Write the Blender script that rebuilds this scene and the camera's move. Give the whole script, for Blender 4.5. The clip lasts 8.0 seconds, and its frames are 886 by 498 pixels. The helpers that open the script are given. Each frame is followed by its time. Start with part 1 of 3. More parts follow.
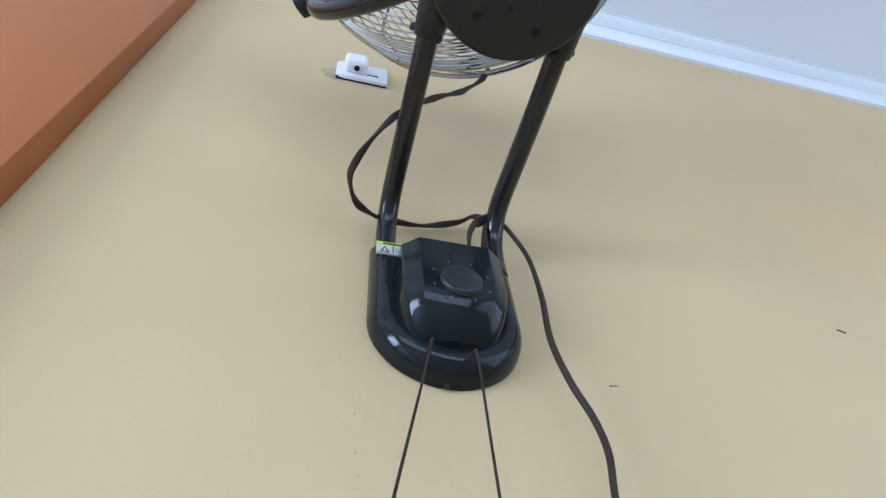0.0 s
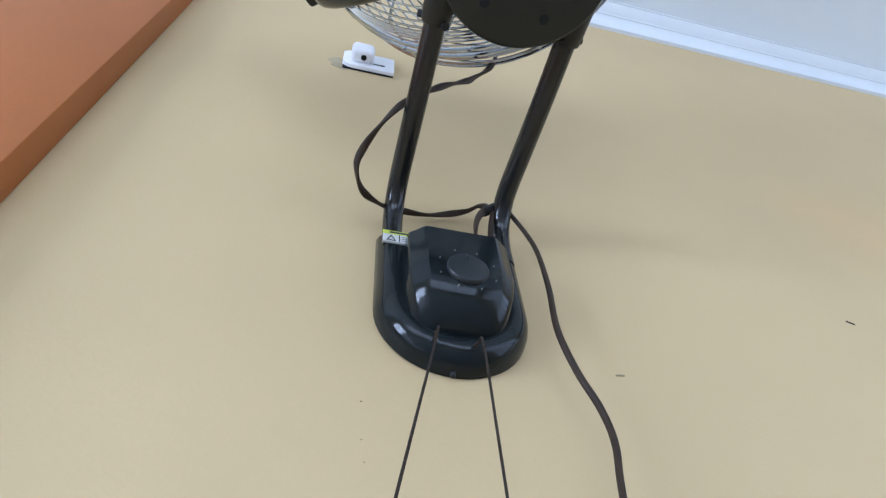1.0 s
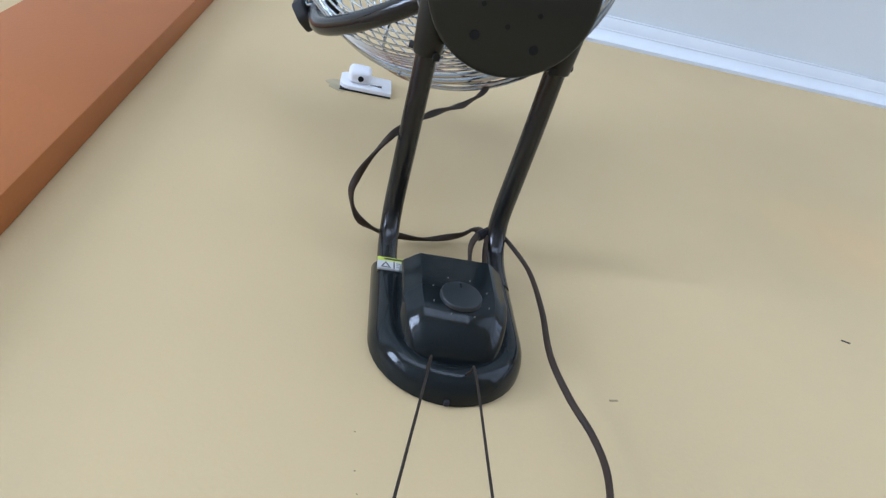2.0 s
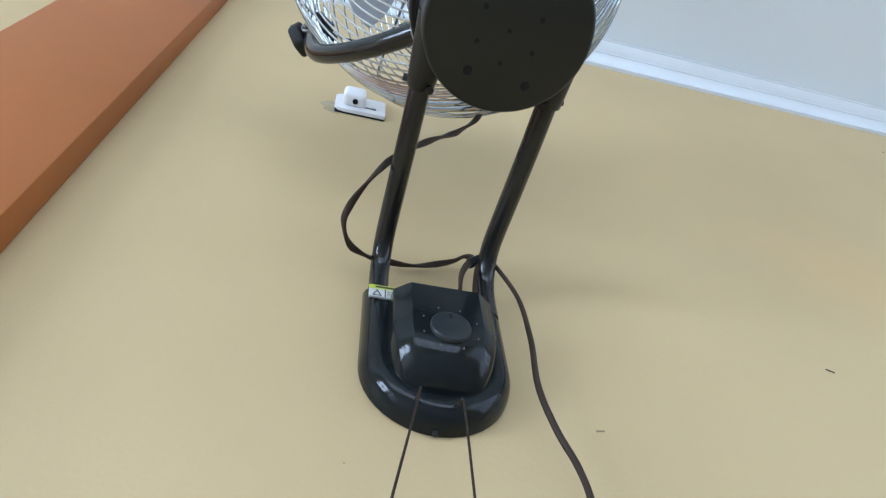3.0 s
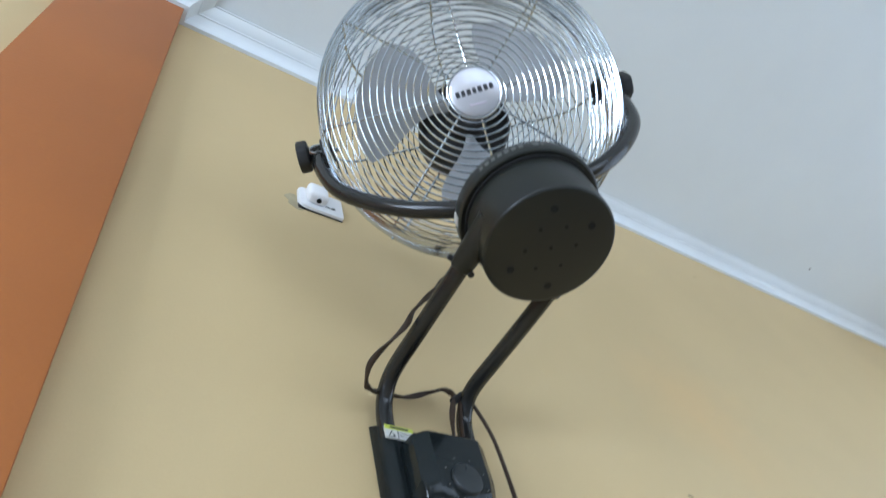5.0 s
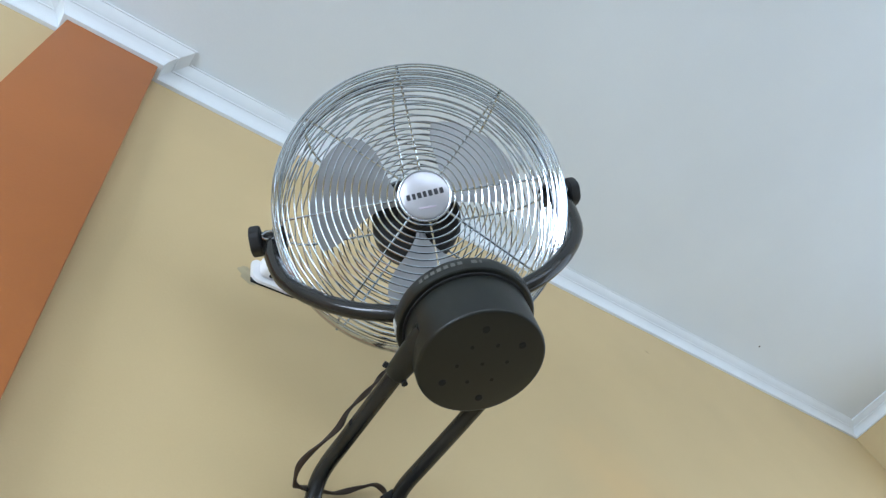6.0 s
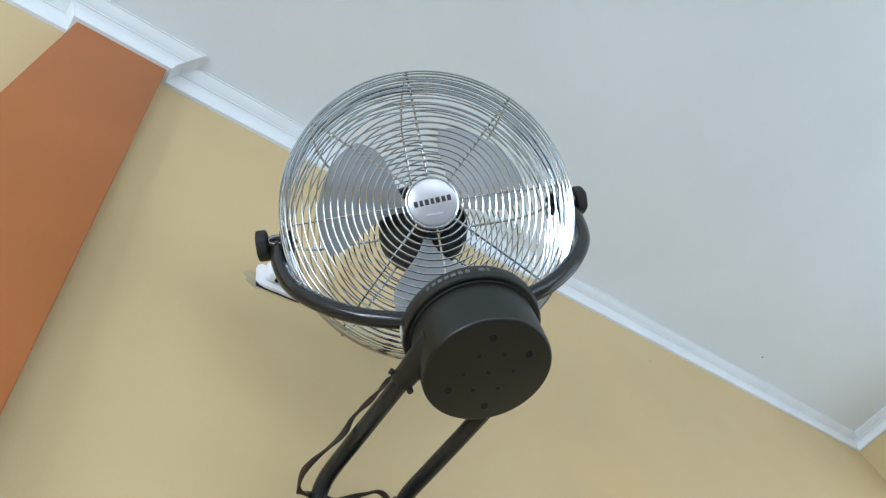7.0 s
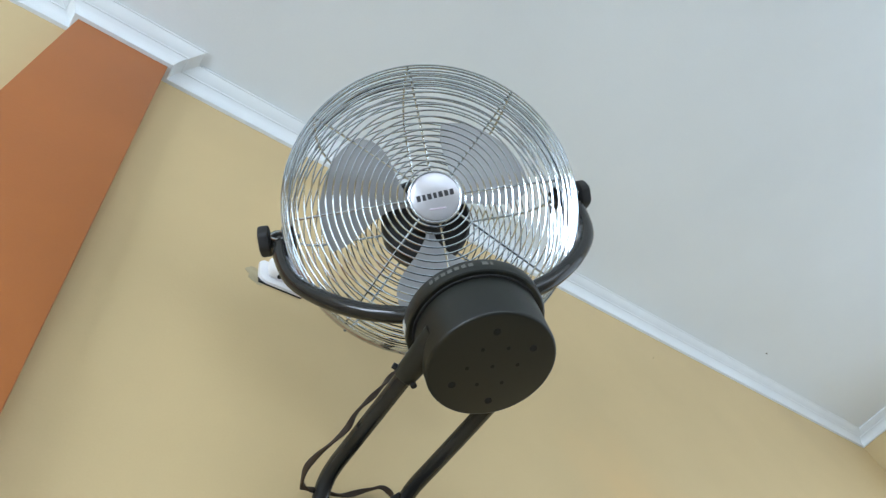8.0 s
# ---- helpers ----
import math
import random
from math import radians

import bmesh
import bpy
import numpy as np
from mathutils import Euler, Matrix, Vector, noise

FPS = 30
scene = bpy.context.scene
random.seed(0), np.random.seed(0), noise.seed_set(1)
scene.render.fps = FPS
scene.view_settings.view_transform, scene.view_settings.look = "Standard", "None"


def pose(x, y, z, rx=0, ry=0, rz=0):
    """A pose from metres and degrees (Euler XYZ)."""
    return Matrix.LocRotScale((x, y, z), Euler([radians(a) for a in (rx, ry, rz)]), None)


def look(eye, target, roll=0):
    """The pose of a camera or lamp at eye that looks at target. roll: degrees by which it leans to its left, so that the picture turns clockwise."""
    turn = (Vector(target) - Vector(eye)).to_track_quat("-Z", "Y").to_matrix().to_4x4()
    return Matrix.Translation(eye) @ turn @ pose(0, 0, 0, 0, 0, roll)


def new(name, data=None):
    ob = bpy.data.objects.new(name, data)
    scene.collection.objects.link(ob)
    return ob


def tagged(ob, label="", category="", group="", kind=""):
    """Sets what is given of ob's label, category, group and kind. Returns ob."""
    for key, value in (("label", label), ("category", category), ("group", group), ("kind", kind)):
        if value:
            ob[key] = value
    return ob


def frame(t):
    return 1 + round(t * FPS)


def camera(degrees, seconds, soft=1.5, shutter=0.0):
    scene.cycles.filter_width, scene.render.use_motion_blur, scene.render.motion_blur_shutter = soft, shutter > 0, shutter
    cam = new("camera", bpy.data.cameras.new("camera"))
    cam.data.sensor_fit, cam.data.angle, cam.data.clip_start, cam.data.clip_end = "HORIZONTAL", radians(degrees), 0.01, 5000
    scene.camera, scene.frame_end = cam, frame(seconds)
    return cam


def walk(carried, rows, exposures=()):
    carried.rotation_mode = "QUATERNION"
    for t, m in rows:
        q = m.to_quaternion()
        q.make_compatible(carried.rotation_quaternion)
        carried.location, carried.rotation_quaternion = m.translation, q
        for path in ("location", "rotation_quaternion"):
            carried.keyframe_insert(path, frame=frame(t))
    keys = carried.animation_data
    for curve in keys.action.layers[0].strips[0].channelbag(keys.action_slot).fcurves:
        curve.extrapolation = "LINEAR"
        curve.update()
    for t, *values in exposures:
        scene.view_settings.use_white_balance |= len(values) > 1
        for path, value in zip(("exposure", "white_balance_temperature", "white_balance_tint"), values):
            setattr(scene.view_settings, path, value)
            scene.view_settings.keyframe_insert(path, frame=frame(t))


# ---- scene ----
PATH = [
    (0, (-0.147, -0.429, 1.811), (0.24, 0.669, 3.437), -6.6),
    (0.5, (-0.148, -0.43, 1.813), (0.222, 0.683, 3.433), -6.6),
    (1, (-0.146, -0.425, 1.81), (0.225, 0.697, 3.424), -5.5),
    (1.5, (-0.141, -0.435, 1.815), (0.228, 0.655, 3.451), -6.7),
    (1.7, (-0.14, -0.44, 1.815), (0.213, 0.67, 3.441), -5.6),
    (3, (-0.143, -0.469, 1.82), (0.229, 0.604, 3.467), -6.0),
    (3.5, (-0.154, -0.477, 1.821), (0.23, 0.587, 3.47), -5.9),
    (4, (-0.194, -0.506, 1.831), (0.291, 0.457, 3.515), -8.8),
    (4.2, (-0.236, -0.524, 1.832), (0.337, 0.395, 3.514), -11.0),
    (4.5, (-0.326, -0.532, 1.838), (0.445, 0.329, 3.471), -17.6),
    (4.7, (-0.395, -0.546, 1.842), (0.469, 0.299, 3.436), -21.7),
    (5, (-0.459, -0.569, 1.857), (0.45, 0.238, 3.445), -21.5),
    (5.2, (-0.475, -0.592, 1.863), (0.456, 0.155, 3.468), -22.2),
    (6.3, (-0.468, -0.681, 1.882), (0.47, -0.023, 3.521), -23.1),
    (6.5, (-0.473, -0.679, 1.883), (0.457, -0.033, 3.532), -23.4),
    (7, (-0.476, -0.67, 1.882), (0.453, -0.005, 3.524), -21.8),
    (7.5, (-0.471, -0.663, 1.886), (0.486, -0.036, 3.526), -24.4),
    (8, (-0.472, -0.663, 1.883), (0.453, 0.009, 3.524), -21.7),
]
cam = camera(69.6, 8.0, soft=1.25, shutter=0.5)
walk(cam, [(t, look(eye, target, roll)) for t, eye, target, roll in PATH],
     exposures=[(0, -0.17, 4880, 15), (1.7, -0.17, 5000, 15), (3.0, -0.20, 5080, 10), (5.0, -0.30, 5220, 9), (6.3, -0.29, 5330, 8), (8, -0.26, 5480, 7)])

# ---- daylight through the windows ----
world = bpy.data.worlds.new("sky")
scene.world = world
world.use_nodes = True
wn = world.node_tree.nodes
sky = wn.new("ShaderNodeTexSky")
sky.sky_type = "NISHITA"
sky.sun_disc = False
sky.sun_elevation = radians(48)
sky.sun_rotation = radians(-120)
world.node_tree.links.new(sky.outputs["Color"], wn["Background"].inputs["Color"])
wn["Background"].inputs["Strength"].default_value = 0.12

sun = new("sun", bpy.data.lights.new("sun", "SUN"))
sun.data.energy = 1.0
sun.data.angle = radians(12)
sun.data.color = (1.0, 0.96, 0.9)
sun.matrix_world = look((-6, 4, 12), (0, 0, 0))


def window_light(name, m, w, h, power):
    lamp = new(name, bpy.data.lights.new(name, "AREA"))
    lamp.data.shape = "RECTANGLE"
    lamp.data.size, lamp.data.size_y = w, h
    lamp.data.energy = power
    lamp.data.color = (0.93, 0.97, 1.0)
    lamp.matrix_world = m
    return lamp


CEIL = 3.73
XL, XR, YB = -6.0, 3.372, -6.5
window_light("window_light", look((XL - 0.17, -2.7, 1.3), (0, -2.7, 1.3)), 2.8, 1.8, 660)
# South lamp is an unseen addition that lights the fan wall evenly.
window_light("window_light", look((-1.6, YB - 0.17, 2.1), (-1.6, 0, 2.1)), 8.4, 2.2, 330)
window_light("window_light", look((XR + 0.17, -3.2, 2.1), (0, -3.2, 2.1)), 5.4, 2.4, 112)


# ---- materials ----
def material(name, color, rough=0.5, metal=0.0, vary=0.0, scale=8.0, grain=0.0, grain_scale=200.0,
             bump=0.0, bump_scale=120.0, coat=0.0, random_tint=0.0, rough_vary=0.0, tint=None):
    mat = bpy.data.materials.new(name)
    mat.use_nodes = True
    nt = mat.node_tree
    bsdf = nt.nodes["Principled BSDF"]
    bsdf.inputs["Roughness"].default_value = rough
    bsdf.inputs["Metallic"].default_value = metal
    bsdf.inputs["Coat Weight"].default_value = coat
    bsdf.inputs["Coat Roughness"].default_value = 0.08
    coord = nt.nodes.new("ShaderNodeTexCoord")
    last = None

    def noise_node(s, detail=4):
        n = nt.nodes.new("ShaderNodeTexNoise")
        n.inputs["Scale"].default_value = s
        n.inputs["Detail"].default_value = detail
        nt.links.new(coord.outputs["Object"], n.inputs["Vector"])
        return n

    def mixed(factor, a, b):
        m = nt.nodes.new("ShaderNodeMix")
        m.data_type = "RGBA"
        nt.links.new(factor, m.inputs["Factor"])
        for key, v in (("A", a), ("B", b)):
            s = m.inputs[6 if key == "A" else 7]
            if isinstance(v, tuple):
                s.default_value = (*v, 1)
            else:
                nt.links.new(v, s)
        return m.outputs[2]

    base = color
    if vary:
        n = noise_node(scale)
        ramp = nt.nodes.new("ShaderNodeMapRange")
        ramp.inputs[1].default_value, ramp.inputs[2].default_value = 0.3, 0.7
        nt.links.new(n.outputs["Fac"], ramp.inputs[0])
        other = tint if tint else tuple(c * (1 - vary) for c in color)
        base = mixed(ramp.outputs[0], tuple(min(1, c * (1 + vary * 0.4)) for c in color), other)
    if grain:
        n = noise_node(grain_scale, 3)
        mul = nt.nodes.new("ShaderNodeMix")
        mul.data_type, mul.blend_type = "RGBA", "MULTIPLY"
        mul.inputs["Factor"].default_value = grain
        if isinstance(base, tuple):
            mul.inputs[6].default_value = (*base, 1)
        else:
            nt.links.new(base, mul.inputs[6])
        nt.links.new(n.outputs["Fac"], mul.inputs[7])
        base = mul.outputs[2]
    if isinstance(base, tuple):
        bsdf.inputs["Base Color"].default_value = (*base, 1)
    else:
        nt.links.new(base, bsdf.inputs["Base Color"])
    if rough_vary:
        n = noise_node(35.0)
        r = nt.nodes.new("ShaderNodeMapRange")
        r.inputs[3].default_value, r.inputs[4].default_value = rough - rough_vary, rough + rough_vary
        nt.links.new(n.outputs["Fac"], r.inputs[0])
        nt.links.new(r.outputs[0], bsdf.inputs["Roughness"])
    if bump:
        n = noise_node(bump_scale, 5)
        b = nt.nodes.new("ShaderNodeBump")
        b.inputs["Strength"].default_value = bump
        b.inputs["Distance"].default_value = 0.002
        nt.links.new(n.outputs["Fac"], b.inputs["Height"])
        nt.links.new(b.outputs["Normal"], bsdf.inputs["Normal"])
    return mat


WALL = material("yellow_wall_paint", (0.566, 0.430, 0.217), 0.62, vary=0.07, scale=1.6, grain=0.05, grain_scale=300, bump=0.12, bump_scale=160)
ORANGE = material("orange_column_paint", (0.380, 0.122, 0.018), 0.6, vary=0.10, scale=2.2, grain=0.06, grain_scale=260, bump=0.14, bump_scale=150)
WHITE = material("ceiling_paint", (0.735, 0.775, 0.795), 0.75, vary=0.05, scale=1.3, grain=0.04, grain_scale=200, bump=0.1, bump_scale=110)
CORNICE = material("gypsum_cornice_paint", (0.700, 0.735, 0.755), 0.6, vary=0.05, scale=5, bump=0.06)
FLOOR = material("grey_floor_tile", (0.34, 0.33, 0.305), 0.4, vary=0.15, scale=3)
WINDOW_WHITE = material("white_window_frame", (0.75, 0.75, 0.74), 0.4, vary=0.05)
GLOSS = material("black_gloss_plastic", (0.0100, 0.0128, 0.0130), 0.12, vary=0.1, scale=12, rough_vary=0.03, bump=0.02, bump_scale=60)
SATIN = material("charcoal_satin_paint", (0.0105, 0.0116, 0.0090), 0.38, vary=0.06, scale=6, rough_vary=0.03, bump=0.03, bump_scale=500)
TUBE = material("black_enamelled_steel_tube", (0.0160, 0.0158, 0.0145), 0.18, vary=0.06, scale=6, rough_vary=0.02)
RUBBER = material("matt_black_plastic", (0.018, 0.018, 0.018), 0.6, vary=0.15, scale=60)
DIAL = material("dark_grey_dial_plastic", (0.014, 0.017, 0.018), 0.42, vary=0.1, scale=60)
CHROME = material("chromed_wire", (0.54, 0.58, 0.615), 0.13, 1.0, vary=0.1, scale=18, rough_vary=0.05)
STEEL = material("bright_steel_band", (0.56, 0.59, 0.62), 0.25, 1.0, vary=0.12, scale=14, rough_vary=0.06)
ALU = material("brushed_aluminium_blade", (0.33, 0.335, 0.34), 0.55, 0.3, vary=0.12, scale=9, rough_vary=0.06)
BADGE = material("silver_badge_foil", (0.50, 0.50, 0.53), 0.32, 0.6, vary=0.12, scale=25, rough_vary=0.08)
INK = material("dark_ink", (0.02, 0.02, 0.025), 0.5)
PALE_INK = material("grey_ink", (0.12, 0.12, 0.11), 0.5)
VIOLET_INK = material("pale_violet_ink", (0.50, 0.44, 0.52), 0.5)
LABEL_WHITE = material("white_label_film", (0.55, 0.55, 0.52), 0.4, vary=0.05)
LABEL_GREEN = material("yellow_green_label_ink", (0.50, 0.56, 0.06), 0.4)
CABLE = material("brown_black_cable_sheath", (0.038, 0.024, 0.0145), 0.55, vary=0.25, scale=40)
CORD = material("dark_brown_cord", (0.040, 0.031, 0.023), 0.8, vary=0.25, scale=200, bump=0.4, bump_scale=900)
SOCKET = material("off_white_socket_plastic", (0.80, 0.79, 0.79), 0.35, vary=0.05, scale=40)
HOLE = material("dark_hole", (0.002, 0.002, 0.002), 0.9)
DIRT = material("dark_speck", (0.045, 0.04, 0.03), 0.8)
FAINT = material("faint_scratch", (0.33, 0.26, 0.145), 0.8)
GREY_PATCH = material("grey_wall_patch", (0.42, 0.355, 0.215), 0.7, vary=0.2, scale=40)

# A faint warmer patch in the wall colour, to the side of the fan.
nt = WALL.node_tree
bsdf = nt.nodes["Principled BSDF"]
paint = bsdf.inputs["Base Color"].links[0].from_socket
place = nt.nodes.new("ShaderNodeTexCoord")
ragged = nt.nodes.new("ShaderNodeTexNoise")
ragged.inputs["Scale"].default_value = 5.0
warp = nt.nodes.new("ShaderNodeVectorMath")
warp.operation = "MULTIPLY_ADD"
warp.inputs[1].default_value = (0.25, 0.0, 0.25)
away = nt.nodes.new("ShaderNodeVectorMath")
away.operation = "DISTANCE"
away.inputs[1].default_value = (0.79 + 0.125, 0.0, 2.68 + 0.125)
fade = nt.nodes.new("ShaderNodeMapRange")
fade.inputs[1].default_value, fade.inputs[2].default_value = 0.24, 0.06
fade.inputs[3].default_value, fade.inputs[4].default_value = 0.0, 0.55
blend = nt.nodes.new("ShaderNodeMix")
blend.data_type = "RGBA"
blend.inputs[7].default_value = (0.64, 0.44, 0.20, 1)
nt.links.new(place.outputs["Object"], ragged.inputs["Vector"])
nt.links.new(ragged.outputs["Color"], warp.inputs[0])
nt.links.new(place.outputs["Object"], warp.inputs[2])
nt.links.new(warp.outputs[0], away.inputs[0])
nt.links.new(away.outputs["Value"], fade.inputs[0])
nt.links.new(fade.outputs[0], blend.inputs["Factor"])
nt.links.new(paint, blend.inputs[6])
nt.links.new(blend.outputs[2], bsdf.inputs["Base Color"])

for mat, level in ((SATIN, 0.40), (TUBE, 0.4), (RUBBER, 0.3), (CABLE, 0.25), (CORD, 0.1), (GLOSS, 0.24)):
    mat.node_tree.nodes["Principled BSDF"].inputs["Specular IOR Level"].default_value = level


# ---- mesh helpers ----
def linked(name, bm, mat, parent=None, label="", smooth=35):
    me = bpy.data.meshes.new(name)
    bm.normal_update()
    bm.to_mesh(me)
    bm.free()
    me.materials.append(mat)
    if smooth:
        for p in me.polygons:
            p.use_smooth = True
        me.set_sharp_from_angle(angle=radians(smooth))
    ob = new(name, me)
    if parent:
        ob.parent = parent
    if label:
        tagged(ob, label)
    return ob


def part(name, bm, mat, parent, label="", smooth=35):
    return linked(name, bm, mat, parent, label, smooth)


def again(ob, parent, m):
    """Another part on the same mesh."""
    o = new(ob.name.split(".")[0], ob.data)
    o.parent = parent
    o.matrix_local = m
    return o


def box(lo, hi, bevel=0.0, seg=2):
    bm = bmesh.new()
    bmesh.ops.create_cube(bm, size=1)
    for v in bm.verts:
        v.co = Vector([lo[i] + (v.co[i] + 0.5) * (hi[i] - lo[i]) for i in range(3)])
    if bevel:
        bmesh.ops.bevel(bm, geom=bm.edges[:], offset=bevel, segments=seg, affect="EDGES", profile=0.5)
    return bm


def smooth_path(points, n=8):
    """A Catmull-Rom curve through the points."""
    P = [Vector(p) for p in points]
    P = [2 * P[0] - P[1]] + P + [2 * P[-1] - P[-2]]
    out = []
    for i in range(1, len(P) - 2):
        a, b, c, d = P[i - 1:i + 3]
        for k in range(n):
            s = k / n
            out.append(0.5 * ((2 * b) + (c - a) * s + (2 * a - 5 * b + 4 * c - d) * s * s + (3 * b - a - 3 * c + d) * s ** 3))
    return out + [P[-2]]


def sweep(path, section, closed=False, twist=0.0, up=None, bm=None):
    """A section (x, y pairs, counter-clockwise) swept along a path; twist in radians a metre."""
    bm = bm or bmesh.new()
    P = [Vector(p) for p in path]
    n = len(P)
    T = []
    for i in range(n):
        a, b = (P[i - 1], P[(i + 1) % n]) if closed else (P[max(i - 1, 0)], P[min(i + 1, n - 1)])
        T.append((b - a).normalized())
    side = Vector(up) if up else (Vector((0, 0, 1)) if abs(T[0].z) < 0.9 else Vector((0, 1, 0)))
    rings, run = [], 0.0
    for i in range(n):
        side = (side - T[i] * side.dot(T[i])).normalized()
        other = T[i].cross(side)
        if i:
            run += (P[i] - P[i - 1]).length
        c, s = math.cos(twist * run), math.sin(twist * run)
        rings.append([bm.verts.new(P[i] + side * (x * c - y * s) + other * (x * s + y * c)) for x, y in section])
    m = len(section)
    for i in range(n if closed else n - 1):
        a, b = rings[i], rings[(i + 1) % n]
        for k in range(m):
            bm.faces.new((a[k], a[(k + 1) % m], b[(k + 1) % m], b[k]))
    if not closed:
        bm.faces.new(rings[0][::-1])
        bm.faces.new(rings[-1])
    bmesh.ops.recalc_face_normals(bm, faces=bm.faces[:])
    return bm


def circle(r, n=12, ry=None):
    return [(r * math.cos(2 * math.pi * k / n), (ry or r) * math.sin(2 * math.pi * k / n)) for k in range(n)]


def tube(path, r, n=14):
    return sweep(path, circle(r, n))


def ring(r, z, wire, n=72, k=6):
    return sweep([(r * math.cos(2 * math.pi * i / n), r * math.sin(2 * math.pi * i / n), z) for i in range(n)],
                 circle(wire, k), closed=True, up=(0, 0, 1))


def lathe(profile, n=64, bm=None):
    """Radius and height pairs turned about z; ends on the axis are closed."""
    bm = bm or bmesh.new()
    rows = []
    for r, z in profile:
        if r < 1e-6:
            rows.append([bm.verts.new((0, 0, z))])
        else:
            rows.append([bm.verts.new((r * math.cos(2 * math.pi * k / n), r * math.sin(2 * math.pi * k / n), z)) for k in range(n)])
    for a, b in zip(rows, rows[1:]):
        for k in range(n):
            l = (k + 1) % n
            q = [a[k % len(a)], a[l % len(a)], b[l % len(b)], b[k % len(b)]]
            q = [v for i, v in enumerate(q) if v not in q[:i]]
            if len(q) > 2:
                bm.faces.new(q)
    bmesh.ops.recalc_face_normals(bm, faces=bm.faces[:])
    return bm


def empty(name, at=(0, 0, 0)):
    ob = new(name)
    ob.empty_display_size = 0.05
    ob.location = at
    return ob


# ---- the room ----
def slab(name, lo, hi, mat, label):
    ob = linked(name, box(lo, hi), mat, smooth=0)
    return tagged(ob, label, kind="structure")


def wall_with_opening(name, axis, at, thick, a0, a1, z1, o0, o1, oz0, oz1, mat, label):
    """A wall from a0 to a1 along the other axis, with one window opening through it."""
    bm = bmesh.new()
    for p0, p1, q0, q1 in ((a0, o0, 0, z1), (o1, a1, 0, z1), (o0, o1, 0, oz0), (o0, o1, oz1, z1)):
        lo, hi = ((at, p0, q0), (at + thick, p1, q1)) if axis == "x" else ((p0, at, q0), (p1, at + thick, q1))
        piece = box([min(a, b) for a, b in zip(lo, hi)], [max(a, b) for a, b in zip(lo, hi)])
        me = bpy.data.meshes.new("piece")
        piece.to_mesh(me)
        piece.free()
        bm.from_mesh(me)
        bpy.data.meshes.remove(me)
    return tagged(linked(name, bm, mat, smooth=0), label, kind="structure")


slab("floor", (XL - 0.2, YB - 0.2, -0.1), (XR + 0.2, 0.2, 0), FLOOR, "grey tiled floor of the room")
slab("ceiling", (XL - 0.2, YB - 0.2, CEIL), (XR + 0.2, 0.2, CEIL + 0.12), WHITE, "white painted plaster ceiling")
slab("wall_north", (XL - 0.2, 0, 0), (XR + 0.2, 0.2, CEIL), WALL, "pale yellow painted plaster wall behind the fan")
wall_with_opening("wall_east", "x", XR, 0.2, YB, 0, CEIL, -5.9, -0.5, 0.9, 3.3, WALL, "pale yellow wall with a window opening")
wall_with_opening("wall_west", "x", XL, -0.2, YB, 0, CEIL, -4.1, -1.3, 0.4, 2.2, WALL, "pale yellow wall with a window opening")
wall_with_opening("wall_south", "y", YB, -0.2, XL - 0.2, XR + 0.2, CEIL, -5.8, 2.6, 1.0, 3.2, WALL, "pale yellow wall with a window opening")


def window(name, axis, at, a0, a1, z0, z1, cols, rows):
    top = tagged(empty(name, (at, a0, z0) if axis == "x" else (a0, at, z0)), "white barred window frame in the wall opening", kind="structure")
    w, h = a1 - a0, z1 - z0

    def bar(nm, p0, p1, q0, q1, d):
        lo, hi = ((-d, p0, q0), (d, p1, q1)) if axis == "x" else ((p0, -d, q0), (p1, d, q1))
        part(nm, box(lo, hi, 0.004, 1), WINDOW_WHITE, top, smooth=0)

    e = 0.002
    bar("window_frame", e, 0.06, e, h - e, 0.04)
    bar("window_frame", w - 0.06, w - e, e, h - e, 0.04)
    bar("window_frame", 0.06, w - 0.06, e, 0.06, 0.04)
    bar("window_frame", 0.06, w - 0.06, h - 0.06, h - e, 0.04)
    for i in range(1, cols):
        bar("window_bar", w * i / cols - 0.08, w * i / cols + 0.08, 0.06, h - 0.06, 0.025)
    for j in range(1, rows):
        bar("window_bar", 0.06, w - 0.06, h * j / rows - 0.06, h * j / rows + 0.06, 0.018)
    return top


window("window_1", "x", XL - 0.1, -4.1, -1.3, 0.4, 2.2, 4, 4)
# Unseen south window, added to house the frontal fill lamp.
window("added_window_2", "y", YB - 0.1, -5.8, 2.6, 1.0, 3.2, 10, 4)
window("window_3", "x", XR + 0.1, -5.9, -0.5, 0.9, 3.3, 6, 4)

# Painted column standing proud of the wall.
CX0, CX1, CD = -0.685, -0.461, 0.042
column = linked("column", box((CX0, -CD, 0), (CX1, 0.0, CEIL), 0.003, 2), ORANGE, smooth=30)
tagged(column, "orange painted pilaster standing proud of the wall", "column", kind="structure")

# Moulded cornice: distance out from the wall and height.
PROFILE = [(0.0, 3.667), (0.010, 3.667), (0.012, 3.671), (0.014, 3.680), (0.017, 3.689), (0.024, 3.698), (0.033, 3.703), (0.037, 3.703),
           (0.037, 3.707), (0.043, 3.709), (0.053, 3.713), (0.062, 3.719), (0.066, 3.722), (0.070, 3.722), (0.070, CEIL - 0.001), (0.0, CEIL - 0.001)]


